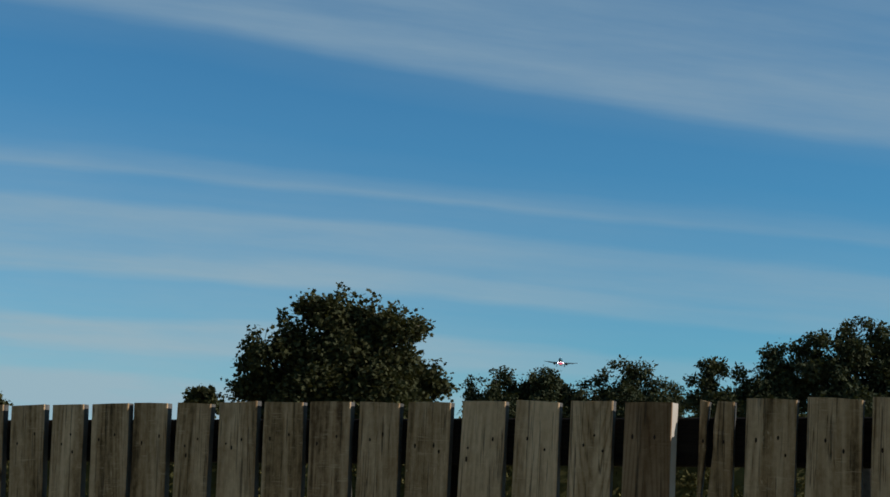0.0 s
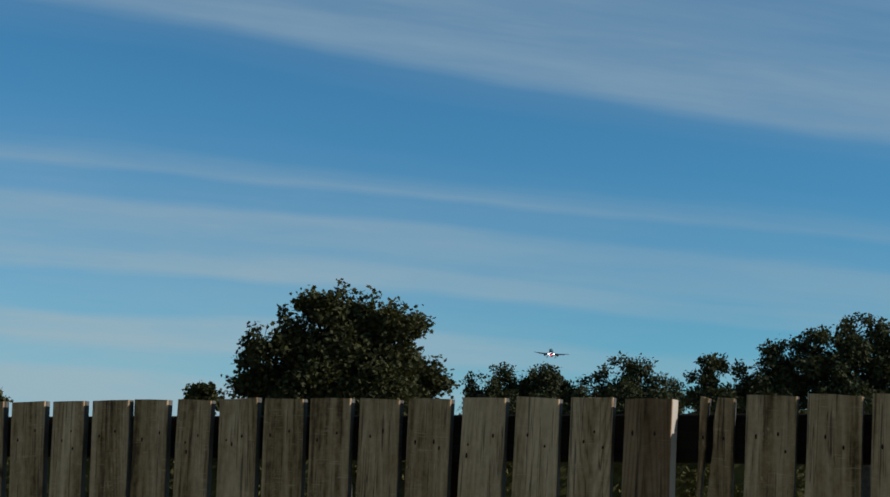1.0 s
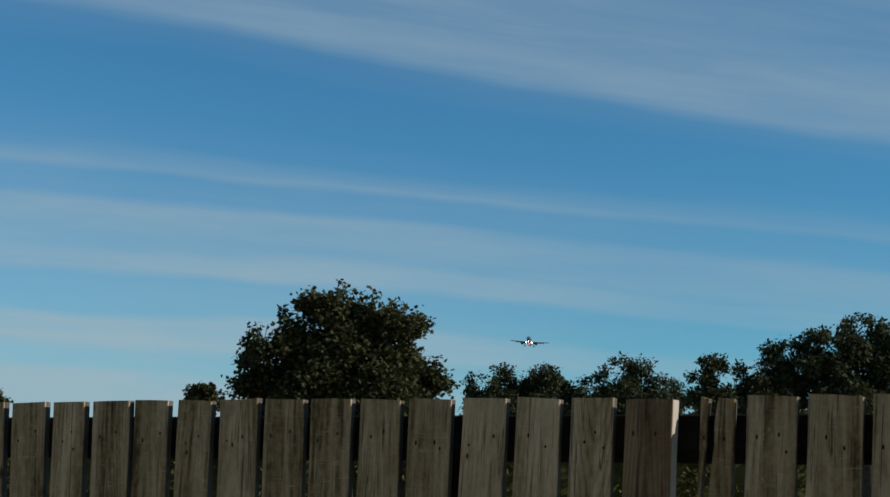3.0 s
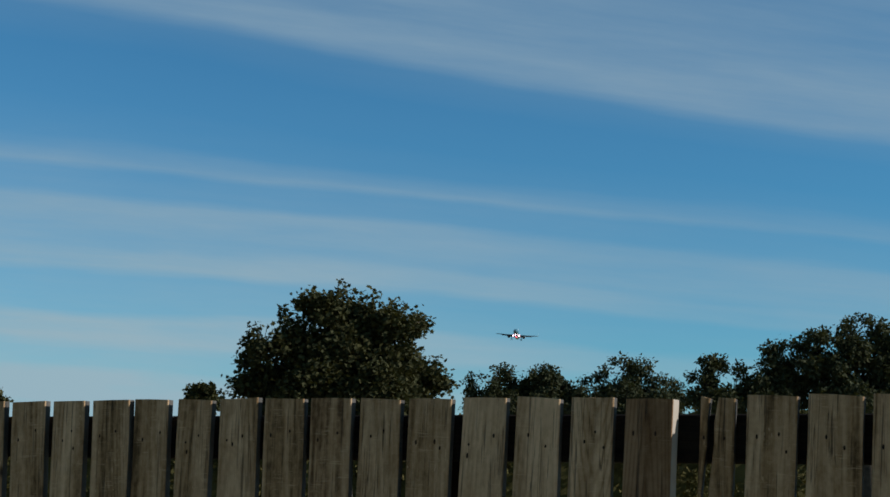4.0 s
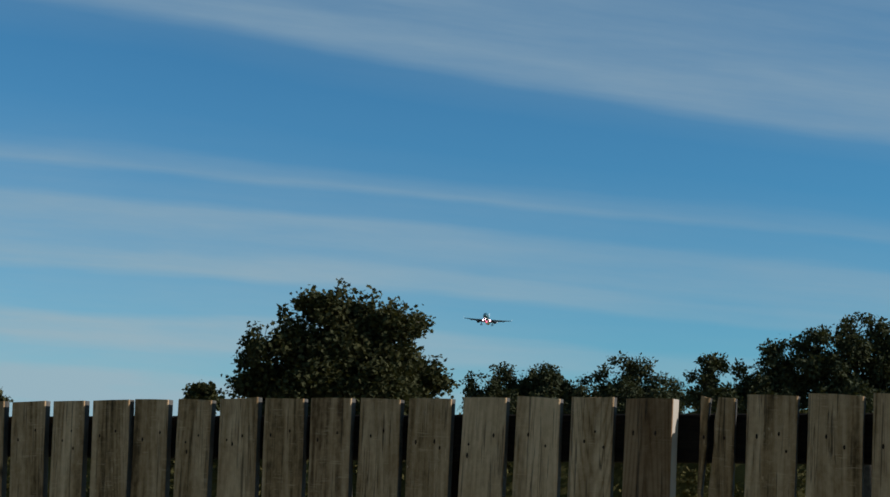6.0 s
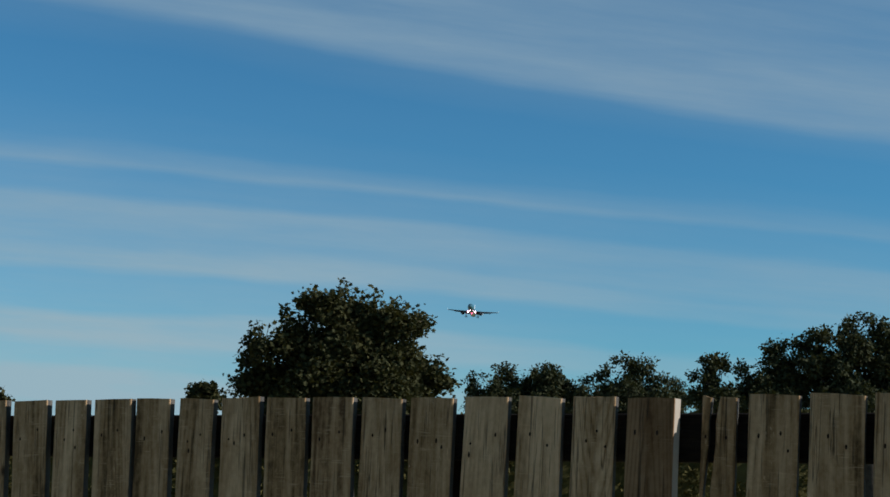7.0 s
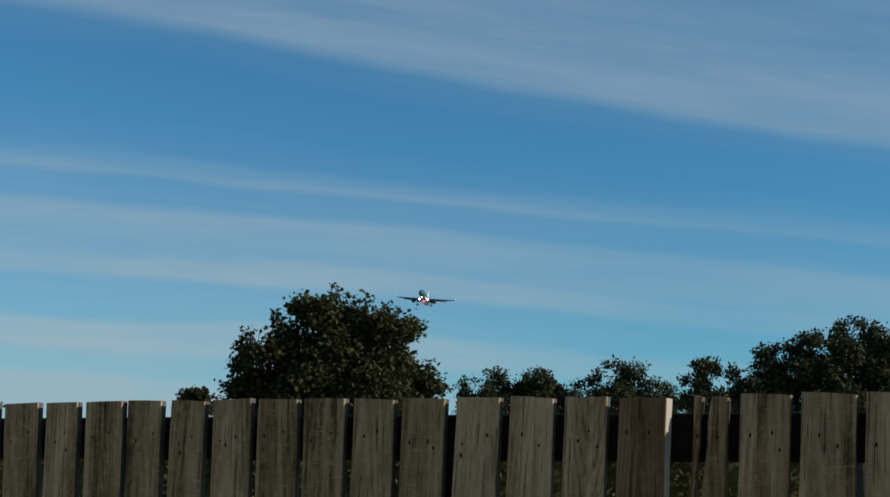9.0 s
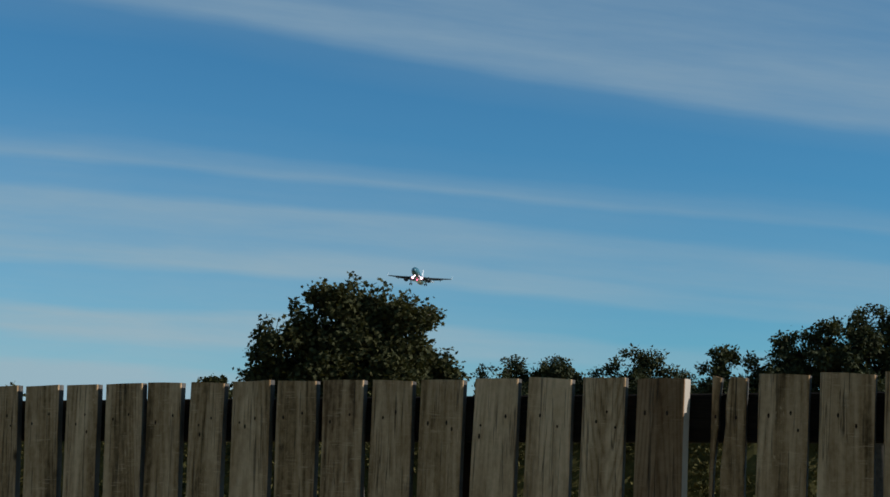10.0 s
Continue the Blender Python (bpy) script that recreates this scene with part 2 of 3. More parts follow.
# rail wood is near black: the shade behind the boards is in its colour
WOOD_RAIL_SHADED = weathered_wood("shade_dark_wood", (0.006, 0.005, 0.004), (0.016, 0.012, 0.009), (0.035, 0.028, 0.02))
# lit counterpart of the side wood: pale colour stands in for sun on the edge
WOOD_EDGE_SUNLIT = weathered_wood("sunlit_sawn_edge", (0.27, 0.225, 0.17), (0.38, 0.325, 0.26), (0.48, 0.42, 0.35))
# board sides darkened in colour for the shade of the neighbouring board
WOOD_SIDE_SHADED = weathered_wood("shaded_sawn_edge", (0.038, 0.034, 0.03), (0.072, 0.066, 0.058), (0.13, 0.121, 0.108))
NAIL = mottled("rusty_nail", (0.02, 0.014, 0.01), (0.07, 0.035, 0.02), 300.0, 0.8, 0.5)
BARK = mottled("bark", (0.02, 0.016, 0.012), (0.07, 0.055, 0.04), 9.0, 0.95, 0.0, 0.02)
LEAF_BROAD = leaf_material("broad_green_leaf", (0.036, 0.038, 0.017), (0.048, 0.048, 0.019), (0.068, 0.062, 0.022), 0.16)
LEAF_SMALL = leaf_material("small_green_leaf", (0.036, 0.043, 0.023), (0.049, 0.054, 0.026), (0.072, 0.07, 0.03), 0.18)
GRASS = mottled("meadow_grass", (0.13, 0.11, 0.05), (0.26, 0.21, 0.1), 0.7, 0.95, 0.0, 0.03)
RENDER = mottled("rendered_masonry", (0.2, 0.175, 0.14), (0.29, 0.26, 0.21), 1.2, 0.95, 0.0, 0.004)
LEAF_HEDGE = leaf_material("olive_hedge_leaf", (0.035, 0.035, 0.011), (0.07, 0.062, 0.02), (0.13, 0.105, 0.035), 0.15)
PAINT_TEAL = mottled("teal_aircraft_paint", (0.035, 0.11, 0.14), (0.05, 0.14, 0.18), 0.6, 0.25)
PAINT_WHITE = mottled("white_aircraft_paint", (0.74, 0.75, 0.76), (0.82, 0.82, 0.82), 0.6, 0.28)
PAINT_GREY = mottled("grey_wing_paint", (0.014, 0.015, 0.018), (0.03, 0.032, 0.036), 0.5, 0.7, 0.0, 0.0, 0.1)
METAL = mottled("bare_engine_metal", (0.35, 0.35, 0.36), (0.5, 0.5, 0.5), 2.0, 0.3, 0.9)
DARK = mottled("dark_intake", (0.012, 0.012, 0.014), (0.03, 0.03, 0.032), 4.0, 0.6)
TYRE = mottled("black_tyre_rubber", (0.015, 0.015, 0.015), (0.035, 0.033, 0.03), 8.0, 0.9)
GLASS = mottled("cockpit_glass", (0.01, 0.012, 0.016), (0.02, 0.024, 0.03), 3.0, 0.06, 0.0, 0.0, 0.8)
LAMP_WHITE = glowing("landing_lamp", (1.0, 0.8, 0.88), 12.0)
# pink glare of the landing lamps, painted as a weak emission
LAMP_GLARE = glowing("lamp_glare", (1.0, 0.4, 0.6), 1.3)
LAMP_RED = glowing("red_beacon_lamp", (1.0, 0.05, 0.2), 7.0)


# ---------------------------------------------------------------- mesh helpers
def mesh_object(name, verts, faces, mat, parent=None, label="", smooth=False, m=None):
    me = bpy.data.meshes.new(name)
    me.from_pydata(verts, [], faces)
    if smooth:
        me.polygons.foreach_set("use_smooth", [True] * len(me.polygons))
    me.materials.append(mat)
    ob = new(name, me)
    if parent:
        ob.parent = parent
    if m is not None:
        ob.matrix_basis = m
    return tagged(ob, label)


def part(name, bm, mat, parent=None, label="", smooth=False, m=None):
    me = bpy.data.meshes.new(name)
    bm.normal_update()
    bm.to_mesh(me)
    bm.free()
    if smooth:
        me.polygons.foreach_set("use_smooth", [True] * len(me.polygons))
    me.materials.append(mat)
    ob = new(name, me)
    if parent:
        ob.parent = parent
    if m is not None:
        ob.matrix_basis = m
    return tagged(ob, label)


def box_bm(sx, sy, sz, bevel=0.0, m=Matrix()):
    bm = bmesh.new()
    bmesh.ops.create_cube(bm, size=1.0, matrix=m @ Matrix.Diagonal((sx, sy, sz, 1)))
    if bevel:
        bmesh.ops.bevel(bm, geom=bm.edges[:], offset=bevel, segments=1, affect="EDGES")
    return bm


def loft(rings, closed=True):
    """Verts and faces of a skin over rings of equal count, with end caps."""
    k = len(rings[0])
    verts = [v for r in rings for v in r]
    faces = []
    for i in range(len(rings) - 1):
        for j in range(k):
            a, b = i * k + j, i * k + (j + 1) % k
            faces.append((a, b, b + k, a + k))
    faces.append(tuple(range(k))[::-1])
    faces.append(tuple(range((len(rings) - 1) * k, len(rings) * k)))
    return verts, faces


def tube(points, radii, k=8):
    """A tapered limb along points."""
    rings = []
    for i, p in enumerate(points):
        p = Vector(p)
        d = (Vector(points[min(i + 1, len(points) - 1)]) - Vector(points[max(i - 1, 0)])).normalized()
        a = d.orthogonal().normalized()
        b = d.cross(a)
        rings.append([p + (a * math.cos(2 * math.pi * j / k) + b * math.sin(2 * math.pi * j / k)) * radii[i] for j in range(k)])
    return loft(rings)


# ---------------------------------------------------------------- ground
def ground_sheet():
    n = 72
    rad = [0, 1, 2, 4, 8, 14, 22, 32, 45, 65, 100, 160, 300, 600, 1200, 2500, 4800]
    verts, faces = [(0, 0, 0)], []
    for r in rad[1:]:
        for j in range(n):
            a = 2 * math.pi * j / n
            x, y = r * math.cos(a), r * math.sin(a)
            verts.append((x, y, (noise.noise((x * 0.08, y * 0.08, 0)) * 0.12 if 5 < r < 400 else 0.0)))
    for j in range(n):
        faces.append((0, 1 + j, 1 + (j + 1) % n))
    for i in range(len(rad) - 2):
        for j in range(n):
            a, b = 1 + i * n + j, 1 + i * n + (j + 1) % n
            faces.append((a, a + n, b + n, b))
    tagged(mesh_object("ground", verts, faces, GRASS, smooth=True), "dry straw-coloured meadow grass reaching to the horizon", "ground", kind="structure")


ground_sheet()


def sky_blocker():
    """Unseen plain rendered wall, added at the camera's back to close the garden and keep sky light off the fence."""
    wall = part("wall_south", box_bm(19.0, 0.3, 5.4, 0.01, Matrix.Translation((1.0, -3.6, 2.65))), RENDER)
    tagged(wall, "unseen plain grey-brown rendered wall added to block sky light", "wall", kind="structure")


sky_blocker()

# ---------------------------------------------------------------- fence
FENCE_TURN, FENCE_OFF = 22.4, 3.18
FT = Vector((math.cos(radians(FENCE_TURN)), -math.sin(radians(FENCE_TURN)), 0))
FN = Vector((math.sin(radians(FENCE_TURN)), math.cos(radians(FENCE_TURN)), 0))
FENCE = Matrix.Translation(FN * FENCE_OFF) @ Matrix.Rotation(-radians(FENCE_TURN), 4, "Z")   # x along the fence, y behind it
THICK = 0.023
BOARDS = [  # place of the top's first corner along the fence, width, height, lean in degrees
    (-2.570, 0.110, 1.753, -1.8), (-2.437, 0.103, 1.754, -1.2), (-2.311, 0.117, 1.755, -1.3), (-2.182, 0.105, 1.757, -0.4), (-2.051, 0.101, 1.756, 0.4),
    (-1.927, 0.110, 1.759, 0.1), (-1.798, 0.110, 1.757, 0.2), (-1.670, 0.112, 1.757, 0.5), (-1.537, 0.109, 1.755, 1.1), (-1.408, 0.111, 1.755, 1.7),
    (-1.270, 0.110, 1.757, 2.4), (-1.137, 0.108, 1.756, 2.3), (-1.004, 0.100, 1.756, 2.6), (-0.875, 0.111, 1.750, 2.6), (-0.606, 0.108, 1.757, 3.1),
    (-0.475, 0.113, 1.757, 3.0), (-0.341, 0.108, 1.758, 2.8)]


def plank(width, height, seed, left=None, right=None, thick=THICK):
    """One sawn board, foot at z = 0: uneven edges, worn arrises and a slight cup. left, right: edges as functions of z."""
    rng = random.Random(seed)
    rings = []
    levels = [0.0, 0.3, 0.7, 1.0, 1.2, 1.3, 1.4, 1.48, 1.55, 1.6, 1.65, 1.7, height - 0.008, height]
    slope = rng.uniform(-0.0025, 0.0015)
    c, e = 0.0012, 0.0035                     # crisp back edges, worn round front ones
    for z in levels:
        l = left(z) if left else 0.0
        r = right(z) if right else width
        l += 0.0022 * noise.noise((seed * 3.1, z * 5, 0)) + 0.001 * noise.noise((seed, z * 23, 4))
        r += 0.0022 * noise.noise((seed * 3.1, z * 5, 9)) + 0.001 * noise.noise((seed, z * 23, 7))
        cup = 0.0008 * noise.noise((seed, z, 2))
        mid = (l + r) / 2
        zl, zr = (z - slope, z + slope) if z > height - 0.01 else (z, z)
        zm = z + (rng.uniform(-0.002, 0.002) if z == height else 0)
        rings.append([(l + e, 0.0, zl), (mid, cup, zm), (r - e, 0.0, zr), (r - 0.3 * e, 0.3 * e, zr), (r, e, zr), (r, thick - c, zr), (r - c, thick, zr), (mid, thick + cup, zm), (l + c, thick, zl),
                      (l, thick - c, zl), (l, e, zl), (l + 0.3 * e, 0.3 * e, zl)])
    v, f = loft(rings)
    return [(x, y, z) for x, y, z in v], [t[::-1] for t in f]


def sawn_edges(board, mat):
    """Sawn edges take a second material beside the stained face, with sun and shade painted in."""
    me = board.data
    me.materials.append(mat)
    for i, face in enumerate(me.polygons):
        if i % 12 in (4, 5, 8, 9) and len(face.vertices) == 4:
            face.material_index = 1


def nail_at(board, x, z, tall=1.7):
    bm = bmesh.new()
    bmesh.ops.create_cone(bm, cap_ends=True, segments=8, radius1=0.0026, radius2=0.0026, depth=0.006, matrix=Matrix.Diagonal((1, 1, tall, 1)) @ Matrix.Rotation(radians(90), 4, "X"))
    part("nail", bm, NAIL, board, m=pose(x, 0.0025, z))


def build_fence():
    fence = new("fence")
    fence.matrix_world = FENCE
    tagged(fence, "weathered grey vertical-board timber fence with a broken board", "fence")
    rng = random.Random(4)
    rows = list(BOARDS)
    s = rows[0][0]
    for i in range(9):                      # the fence goes on at both ends
        s -= 0.131 + rng.uniform(-0.004, 0.004)
        rows.insert(0, (s, 0.107 + rng.uniform(-0.004, 0.005), 1.754 + rng.uniform(-0.004, 0.004), -1.8 + rng.uniform(-0.5, 0.5)))
    s = rows[-1][0]
    for i in range(12):
        s += 0.131 + rng.uniform(-0.004, 0.004)
        rows.append((s, 0.107 + rng.uniform(-0.004, 0.005), 1.757 + rng.uniform(-0.004, 0.004), 2.7 - 0.2 * i))
    for i, (s, w, h, lean) in enumerate(rows):
        mat = WOOD_BROWN if i == 22 else WOOD_FIGURED if i == 21 else WOOD_PALE if i == 16 else WOOD_GREY
        twist = -13.0 if i == 22 else -2.6 - 1.6 * min(1.0, max(0.0, (i - 9) / 15))      # the boards have warped, more and more along the fence
        thick = 0.032 if i == 22 else THICK
        v, f = plank(w * (1.0 - 0.004 * twist), h, i + 1, thick=thick)
        turn = radians(lean)
        m = Matrix.Translation((s, 0, h)) @ Matrix.Rotation(turn, 4, "Y") @ Matrix.Rotation(radians(twist + rng.uniform(-1.2, 0.8)), 4, "Z") @ Matrix.Translation((0, 0, -h))
        m = Matrix.Translation((0, THICK - thick, 0.0)) @ m
        b = mesh_object("board", v, f, mat, fence, "reddish-brown weathered board" if i == 22 else "", m=m)
        # the brown board's edge gets sunlight by colour, the others shade
        sawn_edges(b, WOOD_EDGE_SUNLIT if i == 22 else WOOD_SIDE_SHADED)
        for x in (0.27, 0.72):
            nail_at(b, w * x + rng.uniform(-0.012, 0.012), 1.664 + rng.uniform(-0.02, 0.016), rng.uniform(1.2, 2.4))
            if rng.random() < 0.4:
                nail_at(b, w * x + rng.uniform(-0.014, 0.014), 1.635 + rng.uniform(-0.015, 0.015), rng.uniform(1.0, 2.6))
            nail_at(b, w * x + rng.uniform(-0.008, 0.008), 0.35 + rng.uniform(-0.02, 0.02))
    # the split board: a narrow strip and the larger half, parted by a long slanting crack
    def crack(z):
        return max(0.007, 0.0205 - 0.055 * (1.755 - z)) + 0.0016 * math.sin(z * 47) + 0.0012 * math.sin(z * 103 + 1)

    for left, right, label in ((lambda z: 0.0, crack, "split-off strip of a broken board"),
                               (lambda z: crack(z) + 0.0155 + 0.003 * max(0.0, (z - 1.7) / 0.055), lambda z: 0.0765, "cracked half of a broken board")):
        v, f = plank(0.0765, 1.753, 91 if "split" in label else 92, left, right)
        b = mesh_object("board", v, f, WOOD_GREY, fence, label, m=Matrix.Translation((-0.709, 0.006, 1.753)) @ Matrix.Rotation(radians(2.8), 4, "Y") @ Matrix.Rotation(radians(-1), 4, "Z") @ Matrix.Translation((0, 0, -1.753)))
        sawn_edges(b, WOOD_SIDE_SHADED)
        nail_at(b, 0.01 if "split" in label else 0.055, 1.665)
    # rails and posts in the wood that has the shade painted in
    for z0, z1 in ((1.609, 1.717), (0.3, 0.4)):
        part("rail", box_bm(z1 - z0, 0.04, 5.2, 0.003), WOOD_RAIL_SHADED, fence, "rail coloured dark for the shade behind the boards", m=pose(-1.1, THICK + 0.0235, (z0 + z1) / 2, 0, 90, 0))
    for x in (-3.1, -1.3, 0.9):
        part("post", box_bm(0.09, 0.09, 1.68, 0.004, Matrix.Translation((x, THICK + 0.092, 0.84))), WOOD_RAIL_SHADED, fence)


build_fence()


# ---------------------------------------------------------------- trees
def leaf_shape(kind):
    """A small folded leaf outline in its own plane: verts and faces."""
    if kind == "broad":      # lobed, like a maple's
        v = [(0, 0, 0), (0.42, 0.1, 0.06), (0.3, 0.42, 0.05), (0.55, 0.62, 0.1), (0.2, 0.68, 0.02), (0, 1.0, -0.06), (-0.2, 0.68, 0.02), (-0.55, 0.62, 0.1), (-0.3, 0.42, 0.05), (-0.42, 0.1, 0.06)]
        f = [(0, 1, 2), (0, 2, 4), (2, 3, 4), (0, 4, 5), (0, 5, 6), (0, 6, 8), (6, 7, 8), (0, 8, 9)]
    else:
        v = [(0, 0, 0), (0.28, 0.45, 0.06), (0, 1.0, -0.05), (-0.28, 0.45, 0.06)]
        f = [(0, 1, 2), (0, 2, 3)]
    return np.array(v), np.array(f)


def leaf_cloud(centres, radii, count, size, kind, rng, fill=0.72, twig=0.16, per=7):
    """Leaves in little sprays, crowded towards the outside of overlapping clumps."""
    lv, lf = leaf_shape(kind)
    vol = np.array(radii) ** 2
    which = rng.choice(len(radii), size=count // per, p=vol / vol.sum())
    d = rng.normal(size=(len(which), 3))
    d /= np.linalg.norm(d, axis=1)[:, None]
    lump = np.array([noise.noise(Vector(x) * 2.3 + Vector((w * 3.7, 0, 0))) for x, w in zip(d, which)])
    rr = (fill + (0.97 - fill) * rng.random(len(which)) ** 0.6) * (1 + 0.16 * lump)
    hub = np.array(centres)[which] + d * (np.array(radii)[which] * rr)[:, None]
    hubs = np.repeat(hub, per, axis=0)
    outs = np.repeat(d, per, axis=0)
    p = hubs + rng.normal(size=hubs.shape) * twig * 0.55 + outs * (rng.random(len(hubs)) * twig)[:, None]
    n = len(p)
    ax = outs * 0.5 + rng.normal(size=(n, 3)) * 0.7 + np.array([0, 0, -0.25])     # stalk to tip
    ax /= np.linalg.norm(ax, axis=1)[:, None]
    up = np.array([0, 0, 1.0]) + rng.normal(size=(n, 3)) * 0.6
    side = np.cross(ax, up)
    side /= np.linalg.norm(side, axis=1)[:, None]
    nor = np.cross(side, ax)
    s = size * (0.65 + 0.7 * rng.random(n))
    verts = (p[:, None, :] + s[:, None, None] * (lv[None, :, 0:1] * side[:, None] + lv[None, :, 1:2] * ax[:, None] + lv[None, :, 2:3] * nor[:, None])).reshape(-1, 3)
    faces = (lf[None] + (np.arange(n) * len(lv))[:, None, None]).reshape(-1, 3)
    return verts, faces, hub


def fast_mesh(name, verts, faces, mat, parent=None):
    me = bpy.data.meshes.new(name)
    me.vertices.add(len(verts))
    me.vertices.foreach_set("co", verts.astype(np.float32).ravel())
    me.loops.add(faces.size)
    me.loops.foreach_set("vertex_index", faces.astype(np.int32).ravel())
    me.polygons.add(len(faces))
    me.polygons.foreach_set("loop_start", np.arange(0, faces.size, 3, dtype=np.int32))
    me.update(calc_edges=True)
    me.materials.append(mat)
    ob = new(name, me)
    ob.parent = parent
    return ob


def tree(name, label, category, x, y, clumps, leaves, size, kind, mat, seed, deep=0.75, twig=0.16, fill=0.72, group="", tufts=14, loose=0):
    """A tree from its crown's clumps (across, height, radius): tapered trunk, a limb to each clump, twigs, leaves in sprays."""
    rng = np.random.default_rng(seed)
    root = new(name)
    root.location = (x, y, 0)
    tagged(root, label, category, group)
    low = min(z - r for _, z, r in clumps)
    top = max(z for _, z, _ in clumps)
    span = max(abs(cx) + r for cx, _, r in clumps)
    cs, rs = [], []
    for cx, z, r in clumps:
        cs.append((cx, rng.uniform(-0.35, 0.2) * span * deep, z - (0.5 if r > 0.1 else 1.0) * twig))
        rs.append(r)
    # the hidden lower skirt of the crown, and its far side
    for i in range(5):
        a = i * 2 * math.pi / 5 + 0.4
        cs.append((math.cos(a) * span * 0.45, math.sin(a) * span * 0.5 * deep, low + 0.02 * span))
        rs.append(0.42 * span)
    ht = max(0.9, low - 0.2)
    tr = 0.035 * top
    v, f = tube([(0, 0, -0.05), (0.02, 0.01, ht * 0.4), (-0.03, 0.0, ht * 0.8), (0, 0, ht + 0.4 * (top - ht))], [tr * 1.35, tr, tr * 0.85, tr * 0.45], 10)
    mesh_object("trunk", v, f, BARK, root, smooth=True)
    big = [(Vector(c), r) for c, r in zip(cs, rs) if r > 0.28]
    for c, r in zip(cs, rs):
        c = Vector(c)
        a, stout = Vector((0, 0, ht * rng.uniform(0.75, 1.05))), tr * min(1.0, r / 0.6)
        if r < 0.28 and big:                  # a shoot grows out of the nearest large clump
            a, stout = min((q for q, _ in big), key=lambda q: (q - c).length), 0.035
        mid = a.lerp(c, 0.5) + Vector((0, 0, 0.08 * (c - a).length)) + Vector(rng.normal(size=3) * 0.05)
        v, f = tube([a, mid, c], [stout * 0.45, stout * 0.22, 0.006], 6)
        mesh_object("limb", v, f, BARK, root, smooth=True)
    # every clump is a crowd of smaller tufts, so that the outline is uneven
    sc, sr = [], []
    for c, r in zip(cs, rs):
        r = max(0.6 * r, r - 0.8 * (size + twig))
        for i in range(tufts):
            d = rng.normal(size=3)
            d[1] *= 0.7
            d /= np.linalg.norm(d)
            k = rng.uniform(0.28, 0.5)
            sc.append(np.array(c) + d * r * (1.0 - k) * rng.uniform(0.75, 1.08))
            sr.append(r * k)
    verts, faces, hubs = leaf_cloud(sc, sr, leaves, size, kind, rng, fill, twig)
    tagged(fast_mesh("crown", verts, faces, mat, root), kind="stuff")
    if loose:            # the outermost leaves, each by itself
        lv, lf = leaf_shape(kind)
        one = bpy.data.meshes.new("leaf")
        one.from_pydata([tuple(q * size) for q in lv], [], [tuple(int(k) for k in q) for q in lf])
        one.materials.append(mat)
        inner = hubs[(hubs[:, 2] < top - 0.6) & (np.abs(hubs[:, 0]) < 0.65 * span)]
        front = inner[np.argsort(inner[:, 1])][: loose * 5]
        for h in front[rng.permutation(len(front))[:loose]]:
            ob = new("leaf", one)
            ob.parent = root
            ob.matrix_basis = pose(h[0], h[1] - 0.05, h[2] - 0.03, rng.uniform(-60, 80), rng.uniform(-40, 40), rng.uniform(0, 360))
    # twigs that carry the outer sprays
    tv, tf = [], []
    for h in hubs[:: max(1, len(hubs) // 260)]:
        i = int(np.argmin([np.linalg.norm(h - np.array(c)) for c in cs]))
        a, b = Vector(cs[i]), Vector(h)
        v, f = tube([a.lerp(b, 0.35), a.lerp(b, 0.75) + Vector(rng.normal(size=3) * 0.03), b], [0.012, 0.008, 0.004], 4)
        tf += [tuple(k + len(tv) for k in q) for q in f]
        tv += v
    tagged(mesh_object("twigs", tv, tf, BARK, root), kind="stuff")
    return root


tree("broadleaf_tree", "dense dark-green maple-like tree with a broad rounded crown", "tree", -2.08, 30.0,
     [(-0.33, 5.21, 0.47), (0.26, 5.15, 0.44), (-0.65, 5.27, 0.37), (0.87, 5.02, 0.42), (1.27, 4.95, 0.37), (1.47, 5.12, 0.21), (-1.31, 4.59, 0.4), (-1.69, 4.45, 0.35), (-1.99, 4.61, 0.19), (-2.07, 4.23, 0.19), (-2.02, 3.76, 0.35), (1.79, 3.88, 0.35), (1.54, 4.06, 0.3), (-0.12, 4.4, 0.87), (0.91, 4.19, 0.73), (-1.02, 4.04, 0.77), (0.33, 4.65, 0.7), (-1.69, 3.81, 0.42), (1.19, 4.45, 0.28), (2.05, 3.88, 0.16), (1.81, 4.21, 0.14), (-0.84, 5.45, 0.19), (-0.1, 5.78, 0.08), (-0.19, 5.72, 0.07), (-0.62, 5.69, 0.07), (-0.79, 5.65, 0.08), (-1.26, 5.27, 0.08), (-1.4, 5.14, 0.07), (-1.68, 5.11, 0.05), (-1.17, 5.12, 0.06), (-2.11, 4.29, 0.07), (-2.37, 3.8, 0.08), (0.53, 5.6, 0.07), (0.88, 5.5, 0.07), (1.14, 5.42, 0.07), (0.27, 5.6, 0.07), (1.57, 5.19, 0.08), (1.48, 4.46, 0.06), (1.85, 4.27, 0.06), (-2.29, 3.49, 0.07), (-1.84, 4.95, 0.07), (-1.0, 5.32, 0.07), (-0.92, 4.67, 0.49), (1.42, 3.61, 0.35), (-1.87, 4.02, 0.23), (-0.01, 5.28, 0.37), (0.54, 5.03, 0.4)],
     92000, 0.088, "broad", LEAF_BROAD, 11, twig=0.13, fill=0.5, loose=240)
FAR = "trees behind the fence"
SMALL = dict(kind="small", mat=LEAF_SMALL, group=FAR, twig=0.11, size=0.105)
